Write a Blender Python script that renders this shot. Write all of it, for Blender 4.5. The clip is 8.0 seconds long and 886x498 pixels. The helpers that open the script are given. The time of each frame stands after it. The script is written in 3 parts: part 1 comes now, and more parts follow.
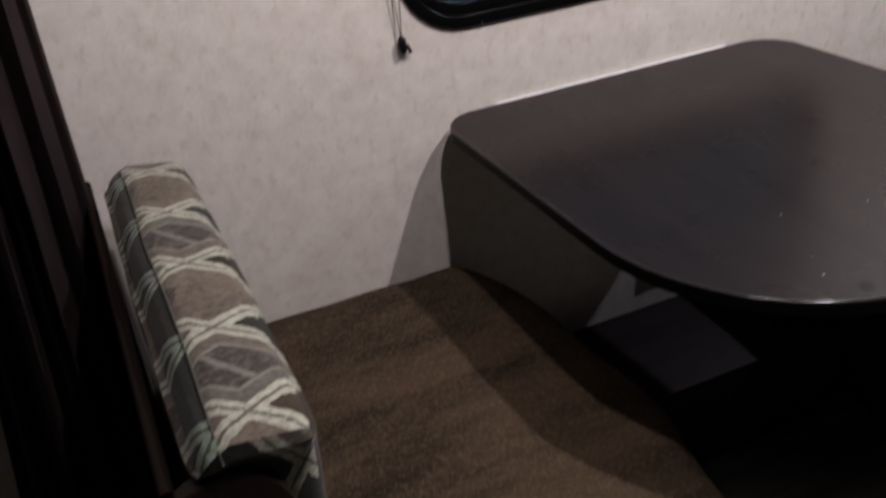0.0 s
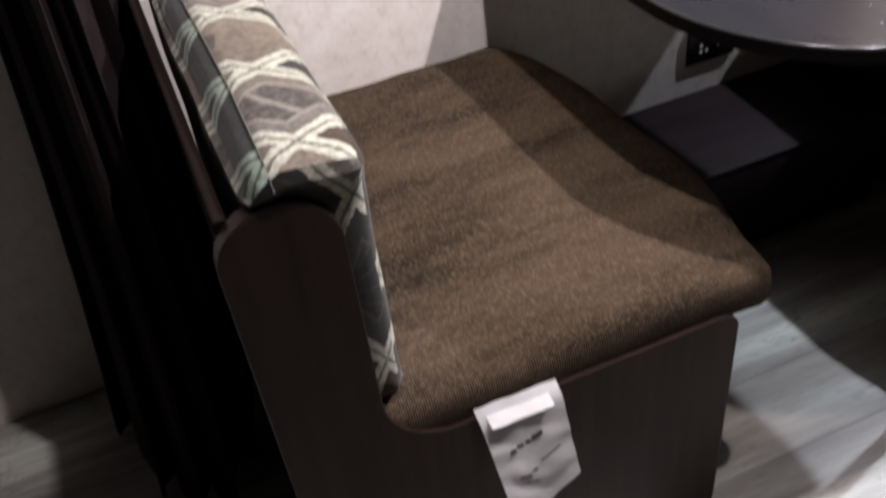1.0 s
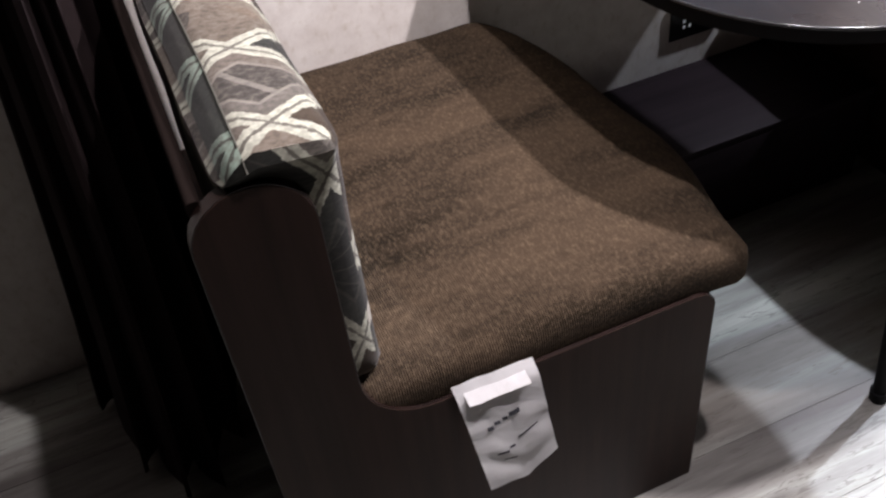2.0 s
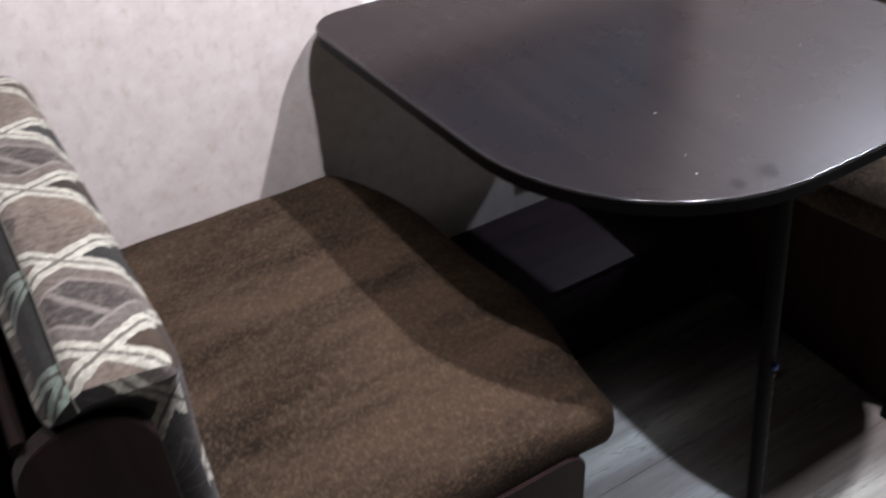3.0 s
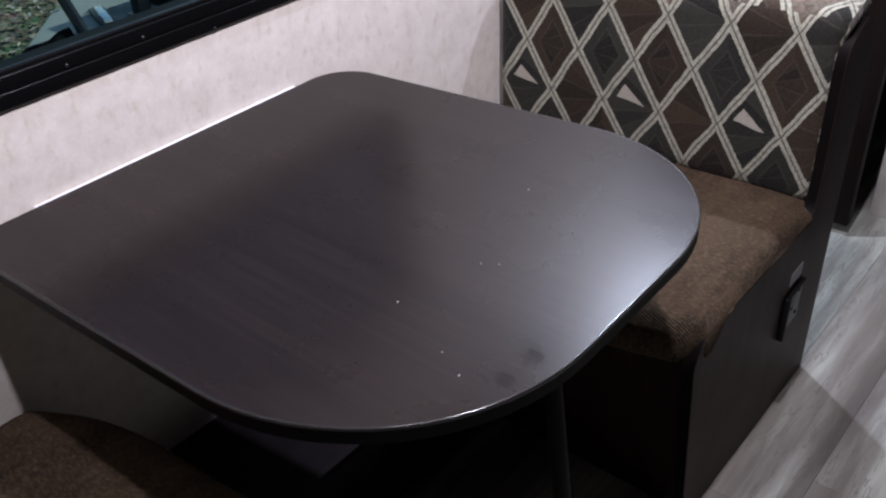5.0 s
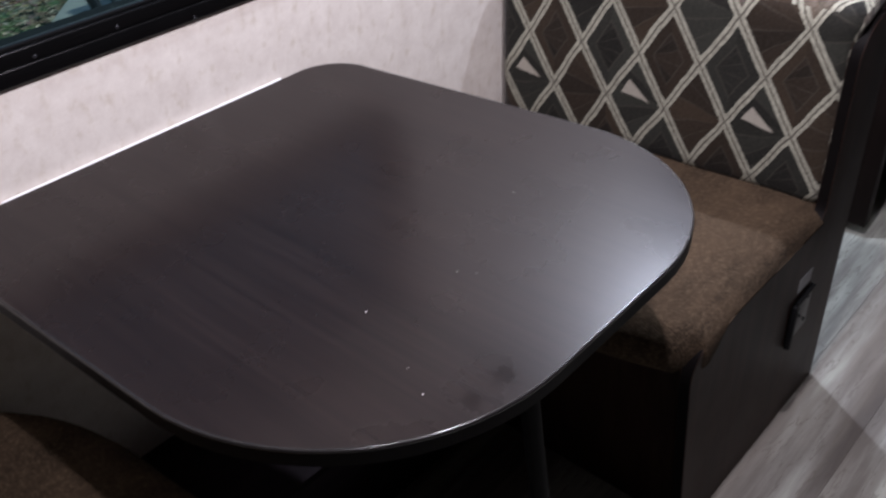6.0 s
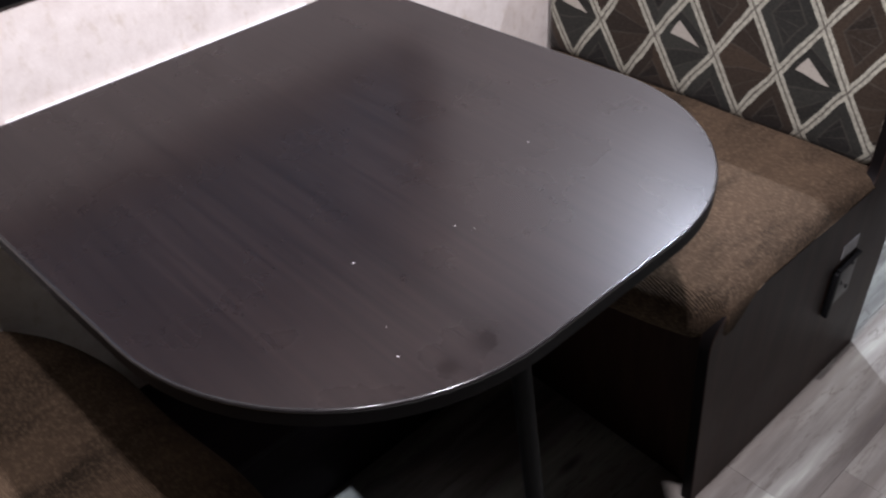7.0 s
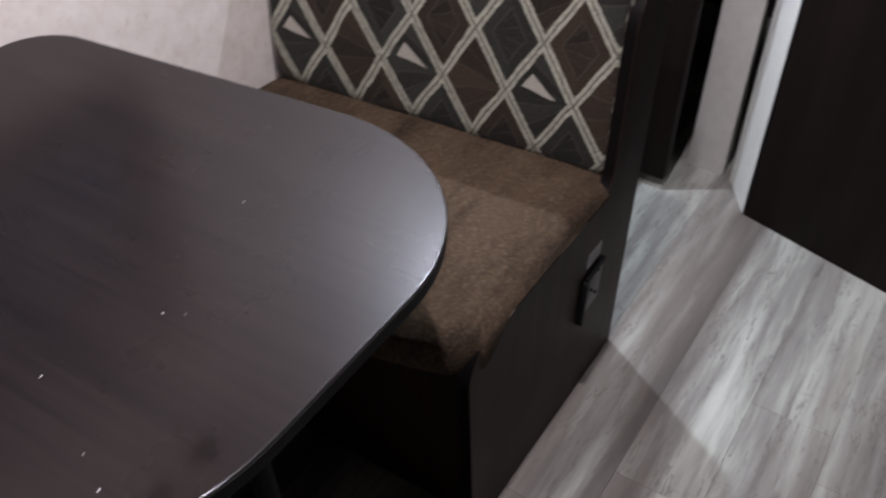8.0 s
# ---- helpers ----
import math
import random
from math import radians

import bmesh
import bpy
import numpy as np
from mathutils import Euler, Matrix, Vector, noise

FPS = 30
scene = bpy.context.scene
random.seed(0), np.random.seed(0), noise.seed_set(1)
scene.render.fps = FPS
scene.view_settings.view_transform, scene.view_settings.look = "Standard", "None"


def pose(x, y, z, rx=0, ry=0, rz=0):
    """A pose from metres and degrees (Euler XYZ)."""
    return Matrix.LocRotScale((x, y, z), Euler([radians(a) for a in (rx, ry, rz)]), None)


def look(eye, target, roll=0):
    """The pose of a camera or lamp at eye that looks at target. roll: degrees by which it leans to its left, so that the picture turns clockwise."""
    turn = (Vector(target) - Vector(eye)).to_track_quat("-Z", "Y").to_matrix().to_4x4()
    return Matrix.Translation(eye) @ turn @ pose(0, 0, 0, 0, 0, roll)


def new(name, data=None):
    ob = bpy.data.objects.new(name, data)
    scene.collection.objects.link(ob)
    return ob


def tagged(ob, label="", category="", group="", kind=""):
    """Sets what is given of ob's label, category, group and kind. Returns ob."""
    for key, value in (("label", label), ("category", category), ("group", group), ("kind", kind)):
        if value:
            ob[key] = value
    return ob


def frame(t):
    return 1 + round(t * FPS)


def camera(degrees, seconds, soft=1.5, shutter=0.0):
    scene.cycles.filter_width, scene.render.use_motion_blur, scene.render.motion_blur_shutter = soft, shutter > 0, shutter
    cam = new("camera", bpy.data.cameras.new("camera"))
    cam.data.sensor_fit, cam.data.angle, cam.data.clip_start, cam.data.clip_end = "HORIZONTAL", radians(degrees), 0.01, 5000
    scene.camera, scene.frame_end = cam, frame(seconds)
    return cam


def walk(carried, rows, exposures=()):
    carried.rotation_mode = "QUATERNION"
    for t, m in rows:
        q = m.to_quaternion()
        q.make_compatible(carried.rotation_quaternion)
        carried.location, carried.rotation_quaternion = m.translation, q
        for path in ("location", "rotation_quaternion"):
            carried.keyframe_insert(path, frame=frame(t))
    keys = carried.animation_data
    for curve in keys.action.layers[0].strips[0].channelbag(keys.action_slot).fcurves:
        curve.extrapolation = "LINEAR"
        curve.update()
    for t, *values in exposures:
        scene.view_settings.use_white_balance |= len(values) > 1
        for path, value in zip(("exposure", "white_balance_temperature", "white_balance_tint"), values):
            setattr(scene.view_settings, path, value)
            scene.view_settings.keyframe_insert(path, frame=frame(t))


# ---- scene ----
cam = camera(50.9, 8.0, 2.2, 0.4)
PATH = [
    (0, (-0.163, -1.303, 1.343), (0.459, 0.289, 0.305), -5.4),
    (0.5, (-0.193, -1.318, 1.298), (0.33, 0.211, 0.119), -7.3),
    (1, (-0.204, -1.336, 1.269), (0.258, 0.096, -0.048), -7.7),
    (1.2, (-0.207, -1.346, 1.258), (0.229, 0.044, -0.112), -7.9),
    (2.3, (-0.176, -1.324, 1.292), (0.331, 0.055, -0.065), -6.2),
    (2.5, (-0.165, -1.311, 1.305), (0.424, 0.113, 0.031), -5.4),
    (3, (-0.131, -1.269, 1.33), (0.64, 0.105, 0.099), -3.4),
    (3.5, (-0.102, -1.2, 1.357), (0.864, 0.11, 0.195), -3.2),
    (4, (-0.082, -1.136, 1.367), (1.072, 0.066, 0.261), -3.4),
    (4.5, (-0.049, -1.108, 1.365), (1.186, -0.01, 0.238), -2.7),
    (4.7, (-0.022, -1.105, 1.361), (1.222, -0.011, 0.241), -2.9),
    (5.8, (0.093, -1.109, 1.35), (1.333, -0.007, 0.233), -2.5),
    (6, (0.1, -1.109, 1.343), (1.297, 0.015, 0.202), -3.0),
    (6.5, (0.128, -1.103, 1.332), (1.195, 0.081, 0.123), -3.5),
    (7, (0.195, -1.119, 1.334), (1.219, 0.041, 0.066), -2.7),
    (7.5, (0.255, -1.134, 1.333), (1.412, -0.133, 0.044), 0.8),
    (8, (0.316, -1.091, 1.328), (1.638, -0.29, 0.058), 1.5),
]
EXPOSURES = [(0.0,-0.68,6750,10),(0.5,0.04,6650,10),(1.0,0.78,6550,10),(2.5,0.8,6380,11),(3.0,0.45,6180,12),(3.5,0.46,6100,12.5),(4.5,0.04,6080,12.5),(6.0,-0.10,6260,13),(6.5,0.11,6280,13),(7.0,0.35,6300,13),(7.5,0.35,6380,11.5),(8.0,-0.10,6400,12)]
walk(cam, [(t, look(eye, target, roll)) for t, eye, target, roll in PATH], EXPOSURES)


# ---- light ----
world = bpy.data.worlds.new("world")
scene.world = world
world.use_nodes = True
wn = world.node_tree.nodes
sky = wn.new("ShaderNodeTexSky")
sky.sky_type, sky.sun_disc, sky.sun_elevation, sky.sun_rotation = "NISHITA", False, radians(35), radians(100)
world.node_tree.links.new(sky.outputs[0], wn["Background"].inputs[0])
wn["Background"].inputs[1].default_value = 0.15
sun = bpy.data.lights.new("sun", "SUN")
sun.energy, sun.angle, sun.color = 4.5, radians(0.5), (1.0, 0.95, 0.88)
new("sun", sun).matrix_basis = look((20, 3, 14), (0, 3, 0))


def ceiling_lamp(x, y, z, watts, size, colour):
    """A downlight set in the ceiling."""
    data = bpy.data.lights.new("downlight", "SPOT")
    data.energy, data.shadow_soft_size, data.color = watts, size, colour
    data.spot_size, data.spot_blend = radians(165), 0.35
    new("downlight", data).location = (x, y, z)


WARM, COOL = (1.0, 0.925, 0.985), (0.81, 0.865, 1.0)
ceiling_lamp(0.37, -0.82, 1.94, 45, 0.022, WARM)
ceiling_lamp(0.87, -0.70, 1.94, 84, 0.022, WARM)
ceiling_lamp(1.93, -0.21, 1.86, 80, 0.018, COOL)


# ---- materials ----
class Nodes:
    """A short way to write node trees."""

    def __init__(self, name):
        self.mat = bpy.data.materials.new(name)
        self.mat.use_nodes = True
        self.tree = self.mat.node_tree
        self.bsdf = self.tree.nodes["Principled BSDF"]

    def add(self, kind, **given):
        n = self.tree.nodes.new(kind)
        for key, value in given.items():
            setattr(n, key, value)
        return n

    def link(self, a, b):
        self.tree.links.new(a, b)

    def put(self, value, socket):
        if isinstance(value, (int, float, tuple)):
            socket.default_value = value
        else:
            self.link(value, socket)

    def math(self, op, a, b=0.0, c=0.0):
        n = self.add("ShaderNodeMath", operation=op)
        for v, s in zip((a, b, c), n.inputs):
            self.put(v, s)
        return n.outputs[0]

    def mix(self, fac, a, b, blend="MIX"):
        n = self.add("ShaderNodeMix", data_type="RGBA", blend_type=blend)
        self.put(fac, n.inputs[0])
        self.put(a, n.inputs[6])
        self.put(b, n.inputs[7])
        return n.outputs[2]

    def coords(self, scale=(1, 1, 1), kind="Object", shift=None):
        c = self.add("ShaderNodeTexCoord").outputs[kind]
        m = self.add("ShaderNodeMapping")
        m.inputs["Scale"].default_value = scale
        self.link(c, m.inputs[0])
        if shift is not None:
            self.link(shift, m.inputs["Location"])
        return m.outputs[0]

    def noise(self, vec, scale, detail=4.0, rough=0.55):
        n = self.add("ShaderNodeTexNoise")
        self.link(vec, n.inputs["Vector"])
        n.inputs["Scale"].default_value, n.inputs["Detail"].default_value, n.inputs["Roughness"].default_value = scale, detail, rough
        return n.outputs[0]

    def ramp(self, fac, *stops):
        n = self.add("ShaderNodeValToRGB")
        self.link(fac, n.inputs[0])
        els = n.color_ramp.elements
        for k, (p, c) in enumerate(stops):
            e = els[k] if k < 2 else els.new(p)
            e.position, e.color = p, (*c, 1)
        return n.outputs[0]

    def bump(self, height, strength, distance):
        n = self.add("ShaderNodeBump")
        n.inputs["Strength"].default_value, n.inputs["Distance"].default_value = strength, distance
        self.link(height, n.inputs["Height"])
        self.link(n.outputs[0], self.bsdf.inputs["Normal"])

    def done(self, colour, rough=0.5, spec=0.5, metal=0.0):
        self.put(colour if not isinstance(colour, tuple) else (*colour[:3], 1), self.bsdf.inputs["Base Color"])
        self.put(rough, self.bsdf.inputs["Roughness"])
        self.bsdf.inputs["Specular IOR Level"].default_value = spec
        self.bsdf.inputs["Metallic"].default_value = metal
        return self.mat


def wallpaper():
    n = Nodes("wallpaper")
    v = n.coords()
    fine, blotch, fleck = n.noise(v, 160, 3, 0.6), n.noise(v, 26, 6, 0.7), n.noise(n.coords((1, 1, 0.6)), 60, 3, 0.6)
    c = n.ramp(blotch, (0.32, (0.60, 0.545, 0.495)), (0.68, (0.745, 0.70, 0.645)))
    c = n.mix(n.ramp(fleck, (0.54, (0, 0, 0)), (0.72, (0.55, 0.55, 0.55))), c, (0.49, 0.42, 0.33, 1))
    c = n.mix(n.math("MULTIPLY", fine, 0.25), c, (0.73, 0.695, 0.64, 1))
    n.bump(fine, 0.15, 0.002)
    return n.done(c, 0.62, 0.35)


def plain(name, colour, rough=0.5, spec=0.5, metal=0.0, vary=0.12, scale=40.0):
    n = Nodes(name)
    v = n.coords()
    a, b = n.noise(v, scale, 4), n.noise(v, scale / 9, 3)
    lo = tuple(x * (1 - vary) for x in colour)
    hi = tuple(min(1.0, x * (1 + vary)) for x in colour)
    c = n.ramp(n.math("ADD", n.math("MULTIPLY", a, 0.5), n.math("MULTIPLY", b, 0.5)), (0.3, lo), (0.7, hi))
    r = n.math("ADD", rough - 0.06, n.math("MULTIPLY", b, 0.12))
    n.bump(a, 0.08, 0.001)
    return n.done(c, r, spec, metal)


def wood(name, dark, light, rough, grain=(60, 2.2, 60), bump=0.1, spec=0.35, stains=()):
    """Laminate with a straight grain; its long direction has the small scale."""
    n = Nodes(name)
    v = n.coords(grain)
    streak, broad = n.noise(v, 1.0, 6, 0.6), n.noise(n.coords(tuple(g / 6 for g in grain)), 1.0, 3)
    f = n.math("ADD", n.math("MULTIPLY", streak, 0.65), n.math("MULTIPLY", broad, 0.35))
    c = n.ramp(f, (0.32, dark), (0.68, light))
    smear = n.noise(n.coords((1, 1, 1)), 9, 5)
    r = n.math("ADD", rough - 0.07, n.math("MULTIPLY", smear, 0.14))
    if stains:
        at = n.coords()
        wob, dull = n.noise(at, 60, 6, 0.7), 0.0
        for x, y, size in stains:
            d = n.add("ShaderNodeVectorMath", operation="DISTANCE")
            n.link(at, d.inputs[0])
            d.inputs[1].default_value = (x, y, 0.74)
            edge = n.math("ADD", n.math("DIVIDE", d.outputs["Value"], size), n.math("MULTIPLY", n.math("SUBTRACT", wob, 0.5), 2.2))
            mask = n.ramp(edge, (0.35, (1, 1, 1)), (1.35, (0, 0, 0)))
            dull = n.math("MAXIMUM", dull, mask)
            c = n.mix(n.math("MULTIPLY", mask, 0.3), c, (0.003, 0.0025, 0.0025, 1))
        n.done(c, r, spec)
        n.bump(streak, bump, 0.0006)
        n.link(n.math("MULTIPLY", spec, n.math("SUBTRACT", 1.0, n.math("MULTIPLY", dull, 0.42))), n.bsdf.inputs["Specular IOR Level"])
        return n.mat
    n.bump(streak, bump, 0.0006)
    return n.done(c, r, spec)


def chenille():
    """Brown ribbed seat cloth with a rubbed pile."""
    n = Nodes("brown_chenille")
    v = n.coords()
    ribs = n.add("ShaderNodeTexWave", wave_type="BANDS", bands_direction="X", wave_profile="SIN")
    n.link(v, ribs.inputs[0])
    ribs.inputs["Scale"].default_value, ribs.inputs["Distortion"].default_value = 105, 1.6
    ribs.inputs["Detail"].default_value, ribs.inputs["Detail Scale"].default_value = 2.0, 6.0
    blotch = n.math("ADD", n.math("MULTIPLY", n.noise(n.coords((0.5, 1.8, 1)), 8, 4, 0.55), 0.78), n.math("MULTIPLY", n.noise(n.coords((0.6, 1.5, 1)), 44, 5, 0.7), 0.26))
    pile = n.noise(n.coords((1, 0.42, 1)), 265, 4, 0.72)
    c = n.ramp(blotch, (0.39, (0.0150, 0.0100, 0.0061)), (0.62, (0.068, 0.0455, 0.0280)))
    c = n.mix(n.math("MULTIPLY", ribs.outputs[1], 0.2), c, (0.035, 0.026, 0.016, 1))
    c = n.mix(n.ramp(pile, (0.47, (0, 0, 0)), (0.74, (0.50, 0.50, 0.50))), c, (0.185, 0.132, 0.082, 1))
    n.bump(n.math("ADD", n.math("MULTIPLY", ribs.outputs[1], 0.55), pile), 0.8, 0.002)
    return n.done(c, 0.9, 0.15)


def diamond_cloth():
    """Woven lattice of double cream lines over dark faceted diamonds; one UV unit is one diamond."""
    n = Nodes("diamond_cloth")
    uv = n.add("ShaderNodeUVMap", uv_map="lattice").outputs[0]
    warp = n.add("ShaderNodeTexNoise")
    n.link(uv, warp.inputs["Vector"])
    warp.inputs["Scale"].default_value, warp.inputs["Detail"].default_value = 2.2, 2.0
    sep = n.add("ShaderNodeSeparateXYZ")
    n.link(uv, sep.inputs[0])
    w = n.math("MULTIPLY", n.math("SUBTRACT", warp.outputs[0], 0.5), 0.06)
    u, v = n.math("ADD", sep.outputs[0], w), n.math("SUBTRACT", sep.outputs[1], w)
    a, b = n.math("ADD", u, v), n.math("SUBTRACT", u, v)
    cell_a, cell_b = n.math("FLOOR", a), n.math("FLOOR", b)
    fa, fb = n.math("FRACT", a), n.math("FRACT", b)
    da = n.math("SUBTRACT", 0.5, n.math("ABSOLUTE", n.math("SUBTRACT", fa, 0.5)))
    db = n.math("SUBTRACT", 0.5, n.math("ABSOLUTE", n.math("SUBTRACT", fb, 0.5)))
    d = n.math("MINIMUM", da, db)
    comb = n.add("ShaderNodeCombineXYZ")
    n.link(cell_a, comb.inputs[0])
    n.link(cell_b, comb.inputs[1])
    # rows of faceted diamonds in turn: one with a smaller diamond inside, one cut into wedges from a corner
    across, along = n.math("MULTIPLY", n.math("ADD", fa, fb), 0.5), n.math("SUBTRACT", fa, fb)
    framed = n.math("LESS_THAN", n.math("FLOORED_MODULO", n.math("SUBTRACT", cell_a, cell_b), 2.0), 0.5)
    core = n.math("MULTIPLY", framed, n.math("GREATER_THAN", d, 0.25))
    fan_r = n.math("DIVIDE", along, n.math("MAXIMUM", n.math("SUBTRACT", 1.03, across), 0.06))
    fan_l = n.math("DIVIDE", along, n.math("MAXIMUM", n.math("SUBTRACT", across, 0.2), 0.06))
    fan = n.math("ADD", n.math("MULTIPLY", n.math("ADD", n.math("MULTIPLY", fan_l, 1.5), 0.35), core), n.math("MULTIPLY", n.math("ADD", n.math("MULTIPLY", fan_r, 1.7), 0.4), n.math("SUBTRACT", 1.0, framed)))
    side = n.math("MULTIPLY", n.math("MULTIPLY", n.math("GREATER_THAN", across, 0.5), framed), n.math("SUBTRACT", 1.0, core))
    n.link(n.math("ADD", n.math("ADD", n.math("FLOOR", fan), n.math("MULTIPLY", core, 11.0)), n.math("MULTIPLY", side, 23.0)), comb.inputs[2])
    wn1 = n.add("ShaderNodeTexWhiteNoise", noise_dimensions="3D")
    n.link(comb.outputs[0], wn1.inputs["Vector"])
    brown = n.math("GREATER_THAN", n.math("FLOORED_MODULO", cell_a, 2.0), 0.5)
    facets = n.mix(brown, (0.0220, 0.0230, 0.0185, 1), (0.0310, 0.0207, 0.0124, 1))
    shade = n.math("MULTIPLY", n.math("ADD", 0.40, n.math("MULTIPLY", wn1.outputs["Value"], 1.0)), n.math("SUBTRACT", 1.0, n.math("MULTIPLY", core, 0.45)))
    grey = n.add("ShaderNodeCombineColor")
    for k in range(3):
        n.link(shade, grey.inputs[k])
    facets = n.mix(1.0, facets, grey.outputs[0], "MULTIPLY")
    joint = n.math("SUBTRACT", 0.5, n.math("ABSOLUTE", n.math("SUBTRACT", n.math("FRACT", fan), 0.5)))
    stitch = n.math("MULTIPLY", n.math("LESS_THAN", joint, 0.045), n.math("MAXIMUM", core, n.math("SUBTRACT", 1.0, framed)))
    stitch = n.math("MAXIMUM", stitch, n.math("MULTIPLY", framed, n.math("COMPARE", d, 0.252, 0.016)))
    facets = n.mix(n.math("MULTIPLY", stitch, 0.30), facets, (0.085, 0.078, 0.062, 1))
    # the upper rows of the cloth are in paler greys and tans
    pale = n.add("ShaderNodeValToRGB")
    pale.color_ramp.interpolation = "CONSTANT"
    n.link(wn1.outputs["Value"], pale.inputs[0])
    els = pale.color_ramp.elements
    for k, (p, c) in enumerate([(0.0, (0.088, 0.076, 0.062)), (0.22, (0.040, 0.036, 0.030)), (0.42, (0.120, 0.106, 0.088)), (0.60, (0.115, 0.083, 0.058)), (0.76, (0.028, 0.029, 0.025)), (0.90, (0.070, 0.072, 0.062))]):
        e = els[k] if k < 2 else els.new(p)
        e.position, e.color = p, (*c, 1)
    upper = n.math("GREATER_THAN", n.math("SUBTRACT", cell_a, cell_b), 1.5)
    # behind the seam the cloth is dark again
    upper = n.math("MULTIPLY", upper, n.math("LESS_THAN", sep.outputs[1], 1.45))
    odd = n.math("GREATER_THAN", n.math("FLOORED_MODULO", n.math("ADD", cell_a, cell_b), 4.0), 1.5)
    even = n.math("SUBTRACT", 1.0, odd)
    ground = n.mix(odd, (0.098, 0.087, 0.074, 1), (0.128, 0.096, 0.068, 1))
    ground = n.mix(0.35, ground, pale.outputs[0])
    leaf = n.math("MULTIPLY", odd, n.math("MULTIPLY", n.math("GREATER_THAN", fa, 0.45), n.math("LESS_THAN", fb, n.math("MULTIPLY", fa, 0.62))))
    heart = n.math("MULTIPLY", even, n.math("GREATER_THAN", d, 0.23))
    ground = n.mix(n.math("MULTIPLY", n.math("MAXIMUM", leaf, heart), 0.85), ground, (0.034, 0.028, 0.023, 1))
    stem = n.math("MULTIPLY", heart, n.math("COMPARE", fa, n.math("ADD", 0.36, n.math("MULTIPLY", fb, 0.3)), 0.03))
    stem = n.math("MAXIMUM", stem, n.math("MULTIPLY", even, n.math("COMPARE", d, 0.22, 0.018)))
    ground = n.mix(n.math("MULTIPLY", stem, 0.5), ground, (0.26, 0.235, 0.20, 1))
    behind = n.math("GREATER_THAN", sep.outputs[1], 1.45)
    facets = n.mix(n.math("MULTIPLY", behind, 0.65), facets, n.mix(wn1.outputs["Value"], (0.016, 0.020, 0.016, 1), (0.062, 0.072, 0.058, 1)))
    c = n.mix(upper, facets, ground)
    # a pale triangle in every second diamond of one row
    row = n.math("COMPARE", n.math("FLOORED_MODULO", n.math("SUBTRACT", cell_a, cell_b), 4.0), 3.0, 0.1)
    col = n.math("COMPARE", n.math("FLOORED_MODULO", n.math("ADD", cell_a, cell_b), 4.0), 1.0, 0.1)
    low = n.math("ADD", 0.31, n.math("MULTIPLY", n.math("SUBTRACT", fb, 0.18), 0.807))
    high = n.math("ADD", 0.60, n.math("MULTIPLY", n.math("SUBTRACT", fb, 0.20), 0.30))
    tri = n.math("MULTIPLY", n.math("GREATER_THAN", fb, 0.185), n.math("MULTIPLY", n.math("GREATER_THAN", fa, low), n.math("LESS_THAN", fa, high)))
    tri = n.math("MULTIPLY", tri, n.math("LESS_THAN", sep.outputs[1], 0.75))
    c = n.mix(n.math("MULTIPLY", tri, n.math("MULTIPLY", row, col)), c, (0.42, 0.39, 0.33, 1))
    thread = n.noise(n.coords((60, 420, 60)), 1.0, 3, 0.7)
    brush = n.noise(n.coords((90, 160, 260)), 1.0, 5, 0.75)
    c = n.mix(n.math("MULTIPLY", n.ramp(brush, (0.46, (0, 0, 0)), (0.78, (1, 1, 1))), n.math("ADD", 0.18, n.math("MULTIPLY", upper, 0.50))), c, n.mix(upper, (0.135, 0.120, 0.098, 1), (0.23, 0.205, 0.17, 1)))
    c = n.mix(n.ramp(brush, (0.25, (0.6, 0.6, 0.6)), (0.48, (0, 0, 0))), c, (0.008, 0.007, 0.007, 1))
    edge = n.math("ADD", d, n.math("MULTIPLY", n.math("SUBTRACT", brush, 0.5), 0.07))
    line = n.math("LESS_THAN", edge, 0.078)
    gap = n.math("LESS_THAN", edge, 0.016)
    c = n.mix(line, c, n.mix(behind, (0.42, 0.415, 0.33, 1), (0.31, 0.40, 0.32, 1)))
    c = n.mix(n.math("MULTIPLY", line, n.ramp(n.noise(n.coords((140, 240, 140)), 1.0, 3, 0.7), (0.42, (0.55, 0.55, 0.55)), (0.58, (0, 0, 0)))), c, (0.17, 0.165, 0.135, 1))
    c = n.mix(n.math("MULTIPLY", gap, 0.85), c, (0.07, 0.06, 0.05, 1))
    c = n.mix(n.math("MULTIPLY", thread, 0.5), c, n.mix(0.55, c, (0.02, 0.018, 0.016, 1)))
    n.bump(n.math("ADD", n.math("MULTIPLY", line, 0.6), thread), 0.5, 0.00059)
    n.bsdf.inputs["Sheen Weight"].default_value = 0.12
    n.bsdf.inputs["Sheen Roughness"].default_value = 0.4
    n.bsdf.inputs["Sheen Tint"].default_value = (0.95, 0.92, 0.9, 1)
    return n.done(c, 0.85, 0.2)


